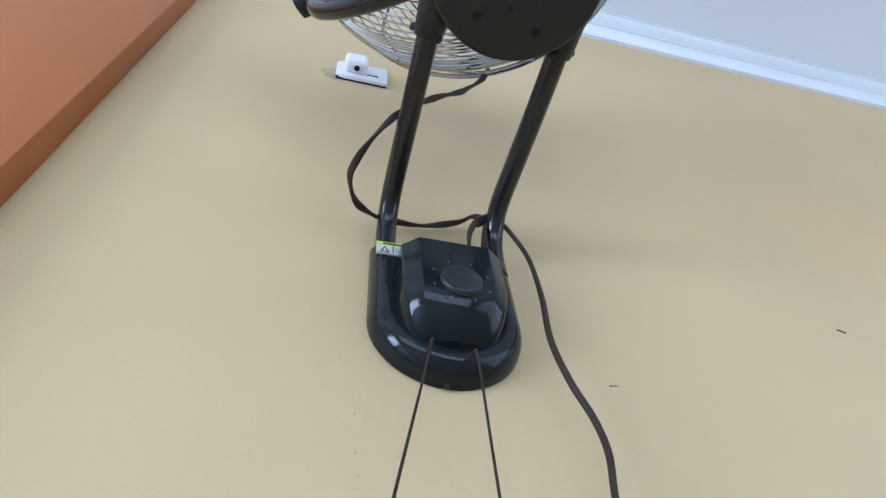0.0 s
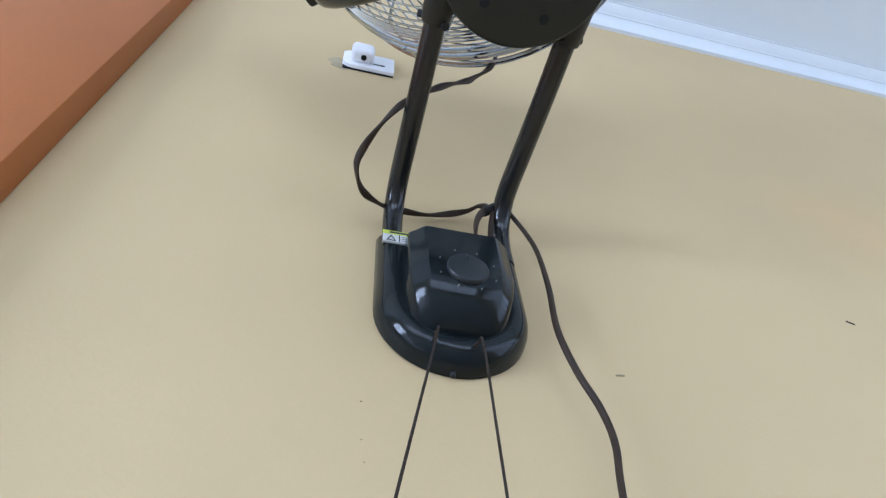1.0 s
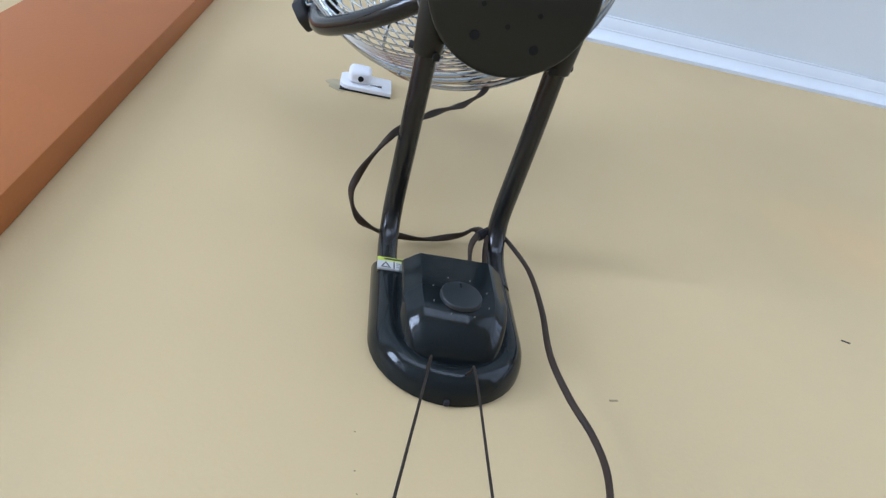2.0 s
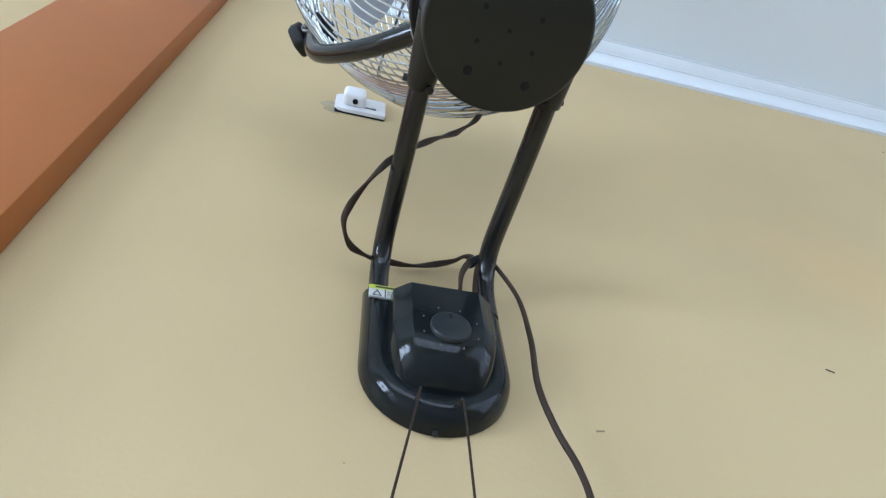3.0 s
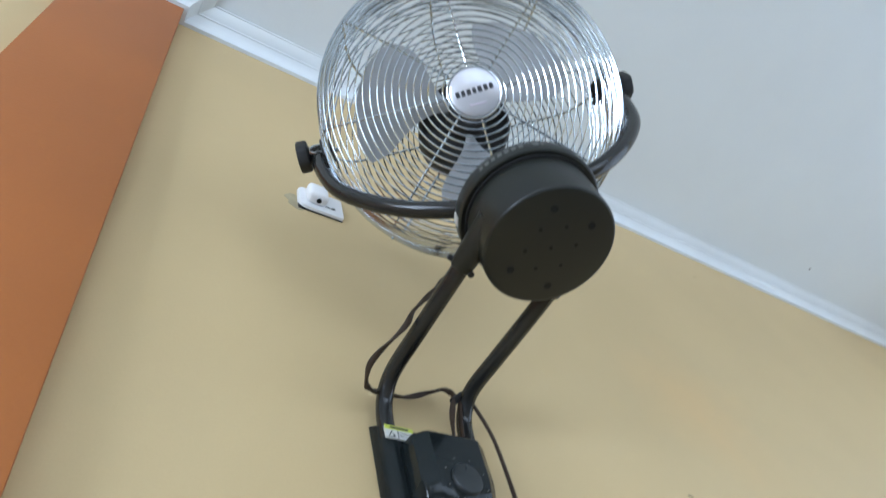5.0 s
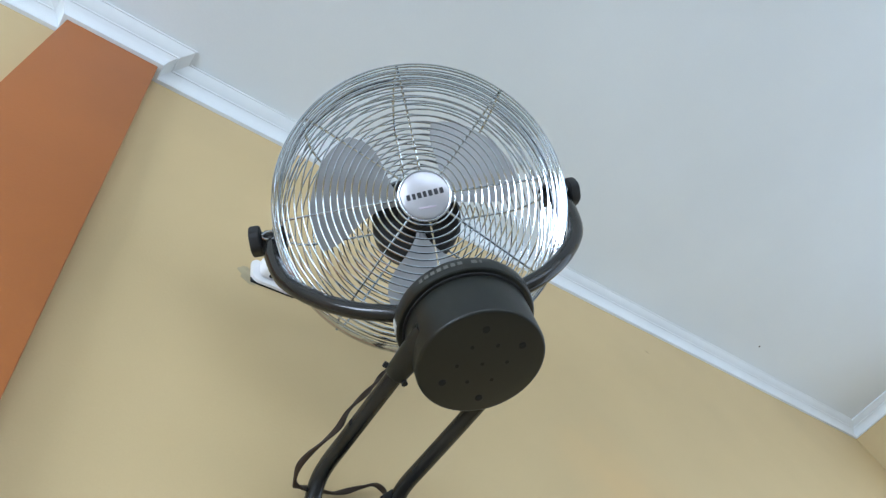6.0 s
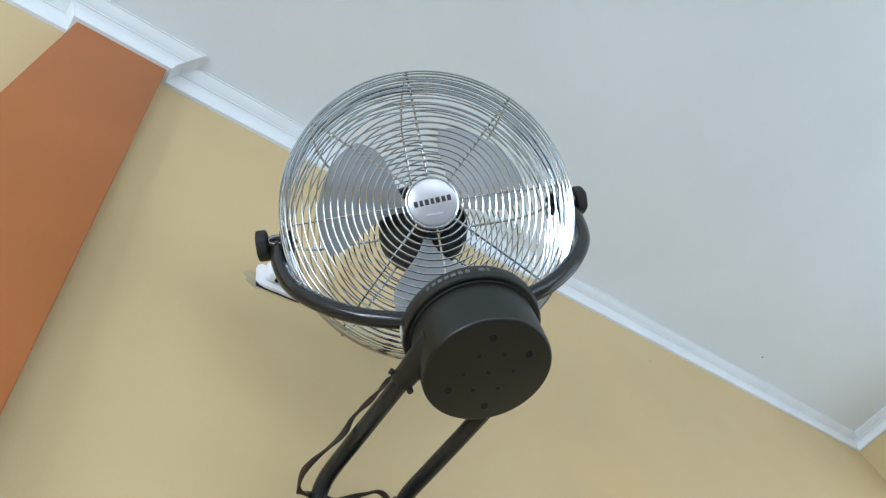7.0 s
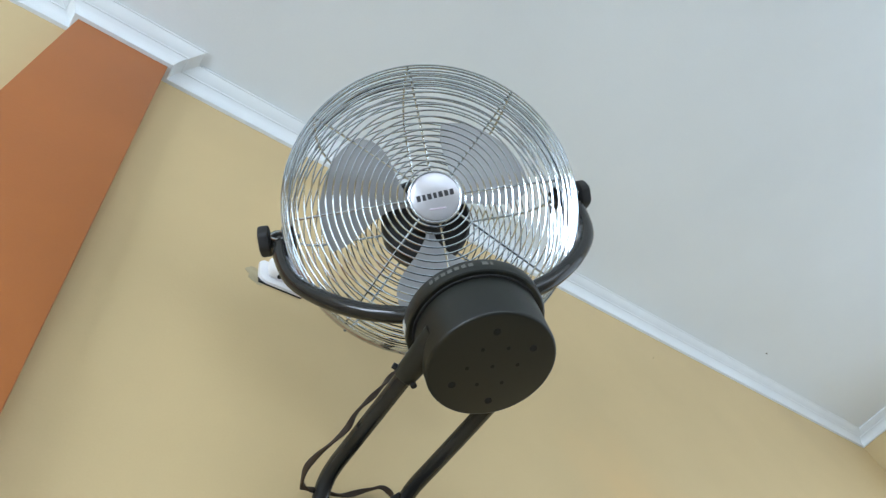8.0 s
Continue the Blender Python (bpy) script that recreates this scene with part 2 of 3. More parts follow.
def cornice(name, corners):
    """The profile run along wall corners (x, y) in order with the room on the right, mitred at each."""
    bm = bmesh.new()
    P = [Vector((x, y, 0)) for x, y in corners]
    rows = []
    for i, p in enumerate(P):
        dirs = []
        if i:
            dirs.append((p - P[i - 1]).normalized())
        if i < len(P) - 1:
            dirs.append((P[i + 1] - p).normalized())
        outs = [Vector((d.y, -d.x, 0)) for d in dirs]
        o = outs[0] if len(outs) == 1 else (outs[0] + outs[1]) / (1 + outs[0].dot(outs[1]))
        rows.append([bm.verts.new(p + o * d + Vector((0, 0, z))) for d, z in PROFILE])
    m = len(PROFILE)
    for a, b in zip(rows, rows[1:]):
        for k in range(m):
            bm.faces.new((a[k], a[(k + 1) % m], b[(k + 1) % m], b[k]))
    bm.faces.new(rows[0])
    bm.faces.new(rows[-1][::-1])
    bmesh.ops.recalc_face_normals(bm, faces=bm.faces[:])
    return tagged(linked(name, bm, CORNICE, smooth=25), "white moulded gypsum cornice under the ceiling", "cornice", kind="structure")


cornice("trim", [(XL, YB), (XL, 0), (CX0, 0), (CX0, -CD), (CX1, -CD), (CX1, 0), (XR, 0), (XR, YB), (XL, YB)])

# ---- the wall fan ----
FX = -0.005
fan = tagged(empty("wall_fan", (FX, 0, 2.20)), "black wall-mounted fan with a chromed wire guard, on the yellow wall", "fan")


def at_fan(bm):
    bmesh.ops.translate(bm, verts=bm.verts[:], vec=(-FX, 0, -2.20))
    return bm


# Mounting base: a U-shaped rounded rim round a shallow tray.
HW, ZC, ZT = 0.0812, 2.297, 2.404


def u_path(r, top, n=22):
    pts = [(FX - r, 0, top - (top - ZC) * k / 4) for k in range(4)]
    pts += [(FX - r * math.cos(math.pi * k / n), 0, ZC - r * math.sin(math.pi * k / n)) for k in range(n + 1)]
    pts += [(FX + r, 0, ZC + (top - ZC) * k / 4) for k in range(1, 5)]
    return pts


RW = 0.0205


def slanted_top(bm, front, z):
    """Slopes the top end back up towards the wall."""
    top = max(v.co.z for v in bm.verts)
    for v in bm.verts:
        if v.co.z > top - 0.0006:
            v.co.z = z + (v.co.y + front) * 0.62
    return bm


rim_section = [(0.001 + 0.0285 * math.sin(math.pi * k / 16) ** 0.92, -RW * math.cos(math.pi * k / 16)) for k in range(17)]
rim = slanted_top(sweep(u_path(HW - RW, ZT), rim_section, up=(0, -1, 0)), 0.029, 2.396)
base = part("mounting_base", at_fan(rim), GLOSS, fan, "glossy black moulded base with a rounded rim", smooth=50)
tray = bmesh.new()
front, back = [], []
for x, y, z in u_path(HW - 0.025, 2.392):
    front.append(tray.verts.new((x, -0.0235, z)))
    back.append(tray.verts.new((x, -0.001, z)))
tray.faces.new(front)
tray.faces.new(back[::-1])
for k in range(len(front)):
    l = (k + 1) % len(front)
    tray.faces.new((front[k], back[k], back[l], front[l]))
bmesh.ops.recalc_face_normals(tray, faces=tray.faces[:])
part("tray", at_fan(tray), GLOSS, base, smooth=30)
part("top_bar", at_fan(slanted_top(box((FX - 0.060, -0.027, 2.374), (FX + 0.060, -0.001, 2.3945), 0.0), 0.027, 2.3945)), GLOSS, base)
part("drain_lip", at_fan(box((FX - 0.007, -0.009, 2.2125), (FX - 0.002, -0.003, 2.2175), 0.001, 1)), RUBBER, base)


# Control box: a chamfered housing whose lower end rounds off into a dome.
def control_box():
    bm = bmesh.new()
    rows = []
    w0, d0, side0, wf0 = 0.0580, 0.0655, 0.0530, 0.0385
    z_top, z_side, z_front, z_low = 2.368, 2.312, 2.292, 2.247
    levels = [(z_top, 0.0045), (z_top - 0.0012, 0.0015), (z_top - 0.0035, 0.0)]
    levels += [(z_top - 0.0035 + (z_side - z_top + 0.0035) * k / 4, 0.0) for k in range(1, 5)]
    levels += [(z_side + (z_low - z_side) * math.sin(math.pi / 2 * k / 18), 0.0) for k in range(1, 19)]
    for z, inset in levels:
        u = max(0.0, (z_front - z) / (z_front - z_low))
        v = max(0.0, (z_side - z) / (z_side - z_low))
        d = 0.019 + (d0 - inset - 0.019) * max(0.0, 1 - u ** 2.0) ** 0.5
        w = 0.038 + (w0 - inset * 0.5 - 0.038) * max(0.0, 1 - v ** 3.0) ** 0.5
        s = v ** 1.35
        side, wf = side0 * d / d0, wf0 * w / w0
        flat = [(w, 0.006), (w - 0.0015, side * 0.5), (w - 0.0034, side - 0.0014), (w - 0.0048, side + 0.0010)]
        flat += [(w - 0.0042 + (wf - w + 0.0042) * q, side + (d - side) * q) for q in (0.3, 0.55, 0.8)]
        flat += [(wf + 0.0008, d - 0.0012), (wf - 0.0012, d), (wf * 0.75, d), (wf * 0.5, d), (wf * 0.25, d)]
        half = []
        for x, y in flat:
            a = math.atan2(y / d, x / w)
            half.append((x + (w * math.cos(a) - x) * s, y + (d * math.sin(a) - y) * s))
        pts = [(FX + x, -y, z) for x, y in half] + [(FX, -d, z)] + [(FX - x, -y, z) for x, y in reversed(half)]
        rows.append([bm.verts.new(p) for p in pts])
    for a, b in zip(rows, rows[1:]):
        for k in range(len(a)):
            l = (k + 1) % len(a)
            bm.faces.new((a[k], a[l], b[l], b[k]))
    bm.faces.new(rows[0])
    bm.faces.new(rows[-1][::-1])
    bmesh.ops.recalc_face_normals(bm, faces=bm.faces[:])
    return bm


cbox = part("control_box", at_fan(control_box()), GLOSS, fan, "glossy black switch housing", smooth=24)
DX, DZ = -0.0035, 2.300
dial = part("speed_dial", lathe([(0, 0.0040), (0.018, 0.0040), (0.0203, 0.0034), (0.0212, 0.0022), (0.0216, -0.001), (0.0, -0.001)], 40), DIAL, cbox, "round dark grey speed dial")
dial.matrix_local = pose(DX - FX, -0.0654, DZ - 2.20, 90)
part("dial_pointer", box((-0.0011, 0.010, 0.0034), (0.0011, 0.0165, 0.0043), 0.0003, 1), GLOSS, dial)
mark0 = None
for k in range(8):
    a = radians(22 + 45 * k)
    m = pose(DX - FX + 0.030 * math.cos(a), -0.0658, DZ - 2.20 + 0.030 * math.sin(a), 90)
    if mark0 is None:
        mark0 = part("dial_mark", lathe([(0, 0.0006), (0.0008, 0.0006), (0.0008, -0.001), (0, -0.001)], 8), PALE_INK, cbox)
        mark0.matrix_local = m
    else:
        again(mark0, cbox, m)

# Warning label on the bar above the tray.
label = part("warning_label", at_fan(box((FX - 0.078, -0.0325, 2.3735), (FX - 0.037, -0.0292, 2.3925), 0.0004, 1)), LABEL_WHITE, fan, "white and yellow-green warning label", smooth=0)
part("label_stripe", at_fan(box((FX - 0.0785, -0.0329, 2.3865), (FX - 0.0365, -0.0326, 2.3930))), LABEL_GREEN, label, smooth=0)
part("label_rule", at_fan(box((FX - 0.0605, -0.0329, 2.3735), (FX - 0.0592, -0.0326, 2.3865))), INK, label, smooth=0)
tri = bmesh.new()
tri_pts = [(-0.0745, 2.3748), (-0.0635, 2.3748), (-0.069, 2.3853)]
inner = [(-0.0725, 2.3759), (-0.0655, 2.3759), (-0.069, 2.3828)]
ov = [tri.verts.new((FX + x, -0.0329, z)) for x, z in tri_pts]
iv = [tri.verts.new((FX + x, -0.0329, z)) for x, z in inner]
for k in range(3):
    tri.faces.new((ov[k], ov[(k + 1) % 3], iv[(k + 1) % 3], iv[k]))
ext = bmesh.ops.extrude_face_region(tri, geom=tri.faces[:])
bmesh.ops.translate(tri, verts=[v for v in ext["geom"] if isinstance(v, bmesh.types.BMVert)], vec=(0, 0.0003, 0))
part("warning_triangle", at_fan(tri), INK, label, smooth=0)
for k in range(3):
    part("label_line", at_fan(box((FX - 0.0575, -0.0329, 2.3762 + 0.0033 * k), (FX - 0.040 - 0.004 * (k % 2), -0.0326, 2.3772 + 0.0033 * k))), PALE_INK, label, smooth=0)
part("label_line", at_fan(box((FX - 0.071, -0.0332, 2.3885), (FX - 0.044, -0.0329, 2.3912))), INK, label, smooth=0)

# Two steel arms, up out of the base and out to the drum.
TX, TZ = 0.0655, 2.474
DRUM = Vector((-0.003, -0.326, 2.437))
for s in (-1, 1):
    x0, x1 = FX + s * TX, DRUM.x + 0.0025 + s * 0.0695
    arm = smooth_path([(x0, -0.017, 2.381), (x0, -0.018, 2.415), (x0, -0.024, 2.440), (x0, -0.040, 2.459), (x0, -0.066, 2.468),
                       (x0 + (x1 - x0) * 0.3, -0.12, 2.470), (x0 + (x1 - x0) * 0.7, -0.19, 2.472), (x1, -0.262, TZ)], 6)
    part("arm_tube", at_fan(tube(arm, 0.0117, 20)), TUBE, fan)
    lip = -0.240 if s < 0 else -0.250
    clamp = part("arm_clamp", lathe([(0, 0), (0.0142, 0), (0.0150, 0.0015), (0.0158, 0.012), (0.0180, 0.045), (0.0195, 0.078), (0, 0.078)], 28), SATIN, fan, smooth=30)
    clamp.matrix_local = pose(x1 - FX, lip, TZ - 2.20, 90)
    part("clamp_screw", tube([(s * 0.013, 0.007, 0.004), (s * 0.0185, 0.009, 0.004)], 0.0042, 8), RUBBER, clamp)
    part("clamp_screw", tube([(-s * 0.008, -0.011, 0.0035), (-s * 0.009, -0.0175, 0.0035)], 0.0042, 8), RUBBER, clamp)

# Drum under the yoke, with its screw holes.
drum_at = DRUM - Vector((FX, 0, 2.20))
RD = 0.084
drum = part("drum", lathe([(0, 0.0), (RD - 0.0045, 0.0), (RD - 0.0022, 0.0005), (RD - 0.0006, 0.0020), (RD, 0.0045), (RD + 0.001, 0.055), (RD + 0.001, 0.070), (0.06, 0.0705), (0, 0.0705)], 72), SATIN, fan,
            "charcoal drum with screw holes in its underside", smooth=40)
drum.location = drum_at
hole0 = hole1 = None
for i, (hx, hy) in enumerate([(-0.0295, 0.0465), (0.0315, 0.0490), (-0.0295, -0.0465), (0.0295, -0.0465)]):
    m = pose(hx, hy, 0)
    if hole0 is None:
        hole0 = part("screw_hole", lathe([(0, -0.0004), (0.0022, -0.0004), (0.0048, -0.0007), (0.0052, 0.001), (0, 0.001)], 14), HOLE, drum)
        hole0.matrix_local = m
    else:
        again(hole0, drum, m)
for k in range(7):
    m = pose(0, 0, 0) if k == 6 else pose(0.0325 * math.cos(radians(30 + 60 * k)), 0.0325 * math.sin(radians(30 + 60 * k)), 0)
    if hole1 is None:
        hole1 = part("vent_hole", lathe([(0, -0.0003), (0.0026, -0.0005), (0.0029, 0.001), (0, 0.001)], 10), HOLE, drum)
        hole1.matrix_local = m
    else:
        again(hole1, drum, m)
part("dark_gap", lathe([(0.0835, 0.0706), (0.0880, 0.0706), (0.0880, 0.0735), (0.0835, 0.0735)], 64), RUBBER, drum)

# Turning collar above the drum, lettered round its edge.
YAW = math.atan2(-0.622, 0.783)
collar = part("collar", lathe([(0.0, 0.0738), (0.0925, 0.0738), (0.0945, 0.0752), (0.0955, 0.078), (0.0958, 0.094), (0.0945, 0.0975), (0.088, 0.106), (0.072, 0.114), (0.045, 0.118), (0.0, 0.119)], 72), SATIN, fan,
              "charcoal turning collar with worn grey lettering", smooth=30)
collar.matrix_local = Matrix.Translation(drum_at) @ pose(0, 0, 0, 0, 0, math.degrees(YAW))
a = radians(-127)
for w in (0.0050, 0.0058, 0.0056, 0.0058, 0.0060, 0.0056, 0.0058, 0.0, 0.0075, 0.0030):
    if w:
        seg = bmesh.new()
        vs = []
        for q in range(4):
            ang = a + (w / 0.096) * q / 3
            vs.append([seg.verts.new((r * math.cos(ang), r * math.sin(ang), z)) for r, z in ((0.0949, 0.0835), (0.0961, 0.0835), (0.0961, 0.0898), (0.0949, 0.0898))])
        for p, q in zip(vs, vs[1:]):
            for k in range(4):
                seg.faces.new((p[k], p[(k + 1) % 4], q[(k + 1) % 4], q[k]))
        seg.faces.new(vs[0])
        seg.faces.new(vs[-1][::-1])
        bmesh.ops.recalc_face_normals(seg, faces=seg.faces[:])
        part("letter_bar", seg, PALE_INK, collar, smooth=0)
    a += ((w if w else 0.005) + 0.0036) / 0.096

# Small pale strip on the left of the collar's edge.
tab = bmesh.new()
vs = []
for q in range(5):
    ang = radians(-176 + 2.0 * q)
    vs.append([tab.verts.new((r * math.cos(ang), r * math.sin(ang), z)) for r, z in ((0.0945, 0.0775), (0.0966, 0.0775), (0.0966, 0.0940), (0.0945, 0.0940))])
for p, q in zip(vs, vs[1:]):
    for k in range(4):
        tab.faces.new((p[k], p[(k + 1) % 4], q[(k + 1) % 4], q[k]))
tab.faces.new(vs[0])
tab.faces.new(vs[-1][::-1])
bmesh.ops.recalc_face_normals(tab, faces=tab.faces[:])
part("collar_strip", tab, LABEL_WHITE, collar, "small pale strip on the edge of the collar", smooth=0)

# Yoke and fan head: local x along the pivot, z out of the front.
PIVOT = Vector((-0.0125, -0.3235, 2.807))
TILT = radians(45)
U = Vector((math.cos(YAW), math.sin(YAW), 0))
F = Vector((U.y, -U.x, 0))
N = F * math.cos(TILT) - Vector((0, 0, math.sin(TILT)))
E = F * math.sin(TILT) + Vector((0, 0, math.cos(TILT)))
HEAD = Matrix(((U.x, E.x, N.x, PIVOT.x - FX), (U.y, E.y, N.y, PIVOT.y), (U.z, E.z, N.z, PIVOT.z - 2.20), (0, 0, 0, 1)))
yoke_m = Matrix(((U.x, F.x * -1, 0, PIVOT.x - FX + 0.003 * U.x), (U.y, F.y * -1, 0, PIVOT.y + 0.003 * U.y), (0, 0, 1, PIVOT.z - 2.20), (0, 0, 0, 1)))
for s in (-1, 1):
    pts = smooth_path([(s * 0.070, 0, -0.252), (s * 0.10, 0, -0.2415), (s * 0.14, 0, -0.222), (s * 0.188, 0, -0.183), (s * 0.230, 0, -0.126),
                       (s * 0.2475, 0, -0.060), (s * 0.2495, 0, -0.020), (s * 0.2495, 0, 0.004)], 7)
    yoke = part("yoke_tube", tube(pts, 0.0125, 18), TUBE, fan)
    yoke.matrix_local = yoke_m
    part("yoke_eye", sweep([(s * 0.2425, 0, 0.0), (s * 0.2585, 0, 0.0)], circle(0.0155, 20)), TUBE, yoke)
    knob = part("tilt_knob", lathe([(0, 0.0), (0.012, 0.0), (0.0135, 0.002), (0.0135, 0.006), (0.0225, 0.0075), (0.0245, 0.010), (0.0245, 0.0225), (0.0225, 0.0255), (0.012, 0.0265), (0, 0.0265)], 24), RUBBER, fan,
                "ribbed black tilt knob")
    for v in knob.data.vertices:
        k = math.atan2(v.co.y, v.co.x)
        if math.hypot(v.co.x, v.co.y) > 0.02:
            v.co.x *= 1 + 0.05 * math.cos(6 * k)
            v.co.y *= 1 + 0.05 * math.cos(6 * k)
    knob.matrix_local = yoke_m @ pose(s * 0.2575, 0, 0, 0, s * 90, 0)
    part("bolt", tube([(0, 0, -0.040), (0, 0, 0.001)], 0.0042, 10), STEEL, knob)
    loop = [(s * (0.0125 + 0.0045 * math.sin(q)), -0.0150 + 0.0045 * math.sin(q), -0.009 + 0.014 * math.cos(q)) for q in [2 * math.pi * k / 24 for k in range(24)]]
    part("spring_clip", sweep(loop, circle(0.0016, 6), closed=True, up=(1, 0, 0)), CHROME, knob, "bright bent wire clip")
    bracket = part("pivot_bracket", box((-0.004, -0.016, -0.018), (0.010, 0.016, 0.024), 0.003), RUBBER, fan)
    bracket.matrix_local = HEAD @ pose(s * 0.231, 0, 0, 0, 0, 0 if s > 0 else 180)
    for k in range(3):
        part("bracket_rib", box((-0.009, -0.015 + 0.012 * k, -0.014), (-0.003, -0.009 + 0.012 * k, 0.020), 0.001, 1), RUBBER, bracket)

# Guard: seam band, front and rear cages of rings on eight spokes.
RG, SEAM = 0.2315, 0.046
FRONT, REAR, LIP = 0.121, -0.085, 0.096


def front_z(r):
    q = min(1.0, max(0.0, (r - 0.185) / (RG - 0.185)))
    return FRONT - 0.012 * (r / RG) ** 2 - (FRONT - 0.012 - LIP) * (1 - math.sqrt(max(0.0, 1 - q ** 2.2)))


def rear_z(r):
    q = min(1.0, max(0.0, (r - 0.165) / (RG - 0.165)))
    return REAR + (SEAM - 0.02 - REAR) * (1 - math.sqrt(max(0.0, 1 - q ** 2.6)))


def radial(zf, r0, r1, lift, wire, n=16):
    return tube([(r0 + (r1 - r0) * (k / n), 0, zf(r0 + (r1 - r0) * (k / n)) + lift) for k in range(n + 1)], wire, 6)


front_guard = part("front_guard", ring(RG + 0.001, SEAM, 0.0030, 96, 8), CHROME, fan, "chromed front wire guard")
front_guard.matrix_local = HEAD
radii = [0.0470 + 0.0107 * k for k in range(16)]
for r in radii + [0.2150, 0.2225, 0.2285]:
    part("guard_ring", ring(r, front_z(r), 0.0014, 80, 6), CHROME, front_guard)
for z in (LIP, LIP - 0.009, LIP - 0.018, LIP - 0.027):
    part("guard_ring", ring(RG, z, 0.0014, 80, 6), CHROME, front_guard)
spoke0 = None
for k in range(8):
    m = pose(0, 0, 0, 0, 0, 45 * k + 0.5)
    if spoke0 is None:
        spoke0 = part("guard_spoke", tube([(0.040 + (RG - 0.0035 - 0.040) * k / 26, 0, front_z(0.040 + (RG - 0.0035 - 0.040) * k / 26) - 0.0028) for k in range(27)] + [(RG - 0.003, 0, LIP - 0.01), (RG - 0.003, 0, SEAM)], 0.0019, 6), CHROME, front_guard)
        spoke0.matrix_local = m
    else:
        again(spoke0, front_guard, m)
rear_guard = part("rear_guard", ring(RG + 0.001, SEAM - 0.020, 0.0030, 96, 8), CHROME, fan, "chromed rear wire guard")
rear_guard.matrix_local = HEAD
for r in [0.075 + 0.0098 * k for k in range(16)] + [0.2275, 0.2312]:
    part("guard_ring", ring(r, rear_z(r), 0.0014, 80, 6), CHROME, rear_guard)
for z in (-0.030, -0.012, 0.006):
    part("guard_ring", ring(RG - 0.0035 * (0.03 - z) / 0.04, z, 0.0014, 80, 6), CHROME, rear_guard)
spoke1 = None
for k in range(8):
    m = pose(0, 0, 0, 0, 0, 45 * k + 0.5)
    if spoke1 is None:
        spoke1 = part("guard_spoke", radial(rear_z, 0.070, RG + 0.006, 0.0026, 0.0022, 30), CHROME, rear_guard)
        spoke1.matrix_local = m
    else:
        again(spoke1, rear_guard, m)
for z in (SEAM + 0.012, SEAM - 0.010):
    part("guard_ring", ring(RG + 0.0006, z, 0.0014, 80, 6), CHROME, rear_guard)


def mount_plate(a0, a1, z0, z1, r, n=10):
    """A thin curved steel plate that carries the pivot."""
    bm = bmesh.new()
    rows = []
    for k in range(n + 1):
        a = radians(a0 + (a1 - a0) * k / n)
        pinch = 0.30 * abs(2 * k / n - 1) ** 3
        lo, hi = z0 + (z1 - z0) * pinch, z1
        rows.append([bm.verts.new((q * math.cos(a), q * math.sin(a), z)) for q, z in ((r, lo), (r + 0.0014, lo), (r + 0.0014, hi), (r, hi))])
    for a, b in zip(rows, rows[1:]):
        for k in range(4):
            bm.faces.new((a[k], a[(k + 1) % 4], b[(k + 1) % 4], b[k]))
    bm.faces.new(rows[0])
    bm.faces.new(rows[-1][::-1])
    bmesh.ops.recalc_face_normals(bm, faces=bm.faces[:])
    return bm


for a, spread in ((0, 7), (180, 20)):
    plate = part("pivot_plate", mount_plate(a - spread, a + spread, -0.016, SEAM + 0.008, RG + 0.0032), STEEL, fan, "bright steel plate at the pivot", smooth=40)
    plate.matrix_local = HEAD

# Badge in the middle of the front guard; the maker's name is only a row of dark bars.
badge = part("badge", lathe([(0, FRONT + 0.0040), (0.034, FRONT + 0.0034), (0.0375, FRONT + 0.0018), (0.0385, FRONT - 0.001), (0.0385, FRONT - 0.004), (0, FRONT - 0.004)], 48), BADGE, fan, "round silver badge")
badge.matrix_local = HEAD
part("badge_rim", ring(0.0400, FRONT - 0.0008, 0.0020, 56, 8), STEEL, badge)
x = -0.0292
for w in (0.0060, 0.0052, 0.0062, 0.0052, 0.0064, 0.0058, 0.0060):
    b = part("name_bar", box((x, -0.0045, FRONT + 0.0026), (x + w, 0.0045, FRONT + 0.0044), 0.0003, 1), INK, badge, smooth=0)
    b.matrix_local = pose(0, 0.001, 0, 0, 0, 5)
    x += w + 0.0029
part("name_bar", box((-0.013, -0.0215, FRONT + 0.0026), (0.013, -0.0185, FRONT + 0.0040), 0.0003, 1), VIOLET_INK, badge, smooth=0)

# Motor and aluminium blades.
motor = part("motor", lathe([(0, -0.105), (0.050, -0.105), (0.070, -0.098), (0.076, -0.088), (0.078, -0.040), (0.077, -0.018), (0.072, -0.010), (0.03, -0.008), (0, -0.008)], 48), RUBBER, fan, "dark motor housing")
motor.matrix_local = HEAD
hub = part("blade_hub", lathe([(0, 0.050), (0.026, 0.049), (0.032, 0.044), (0.034, 0.0), (0, 0.0)], 36), RUBBER, fan, "black blade hub")
hub.matrix_local = HEAD


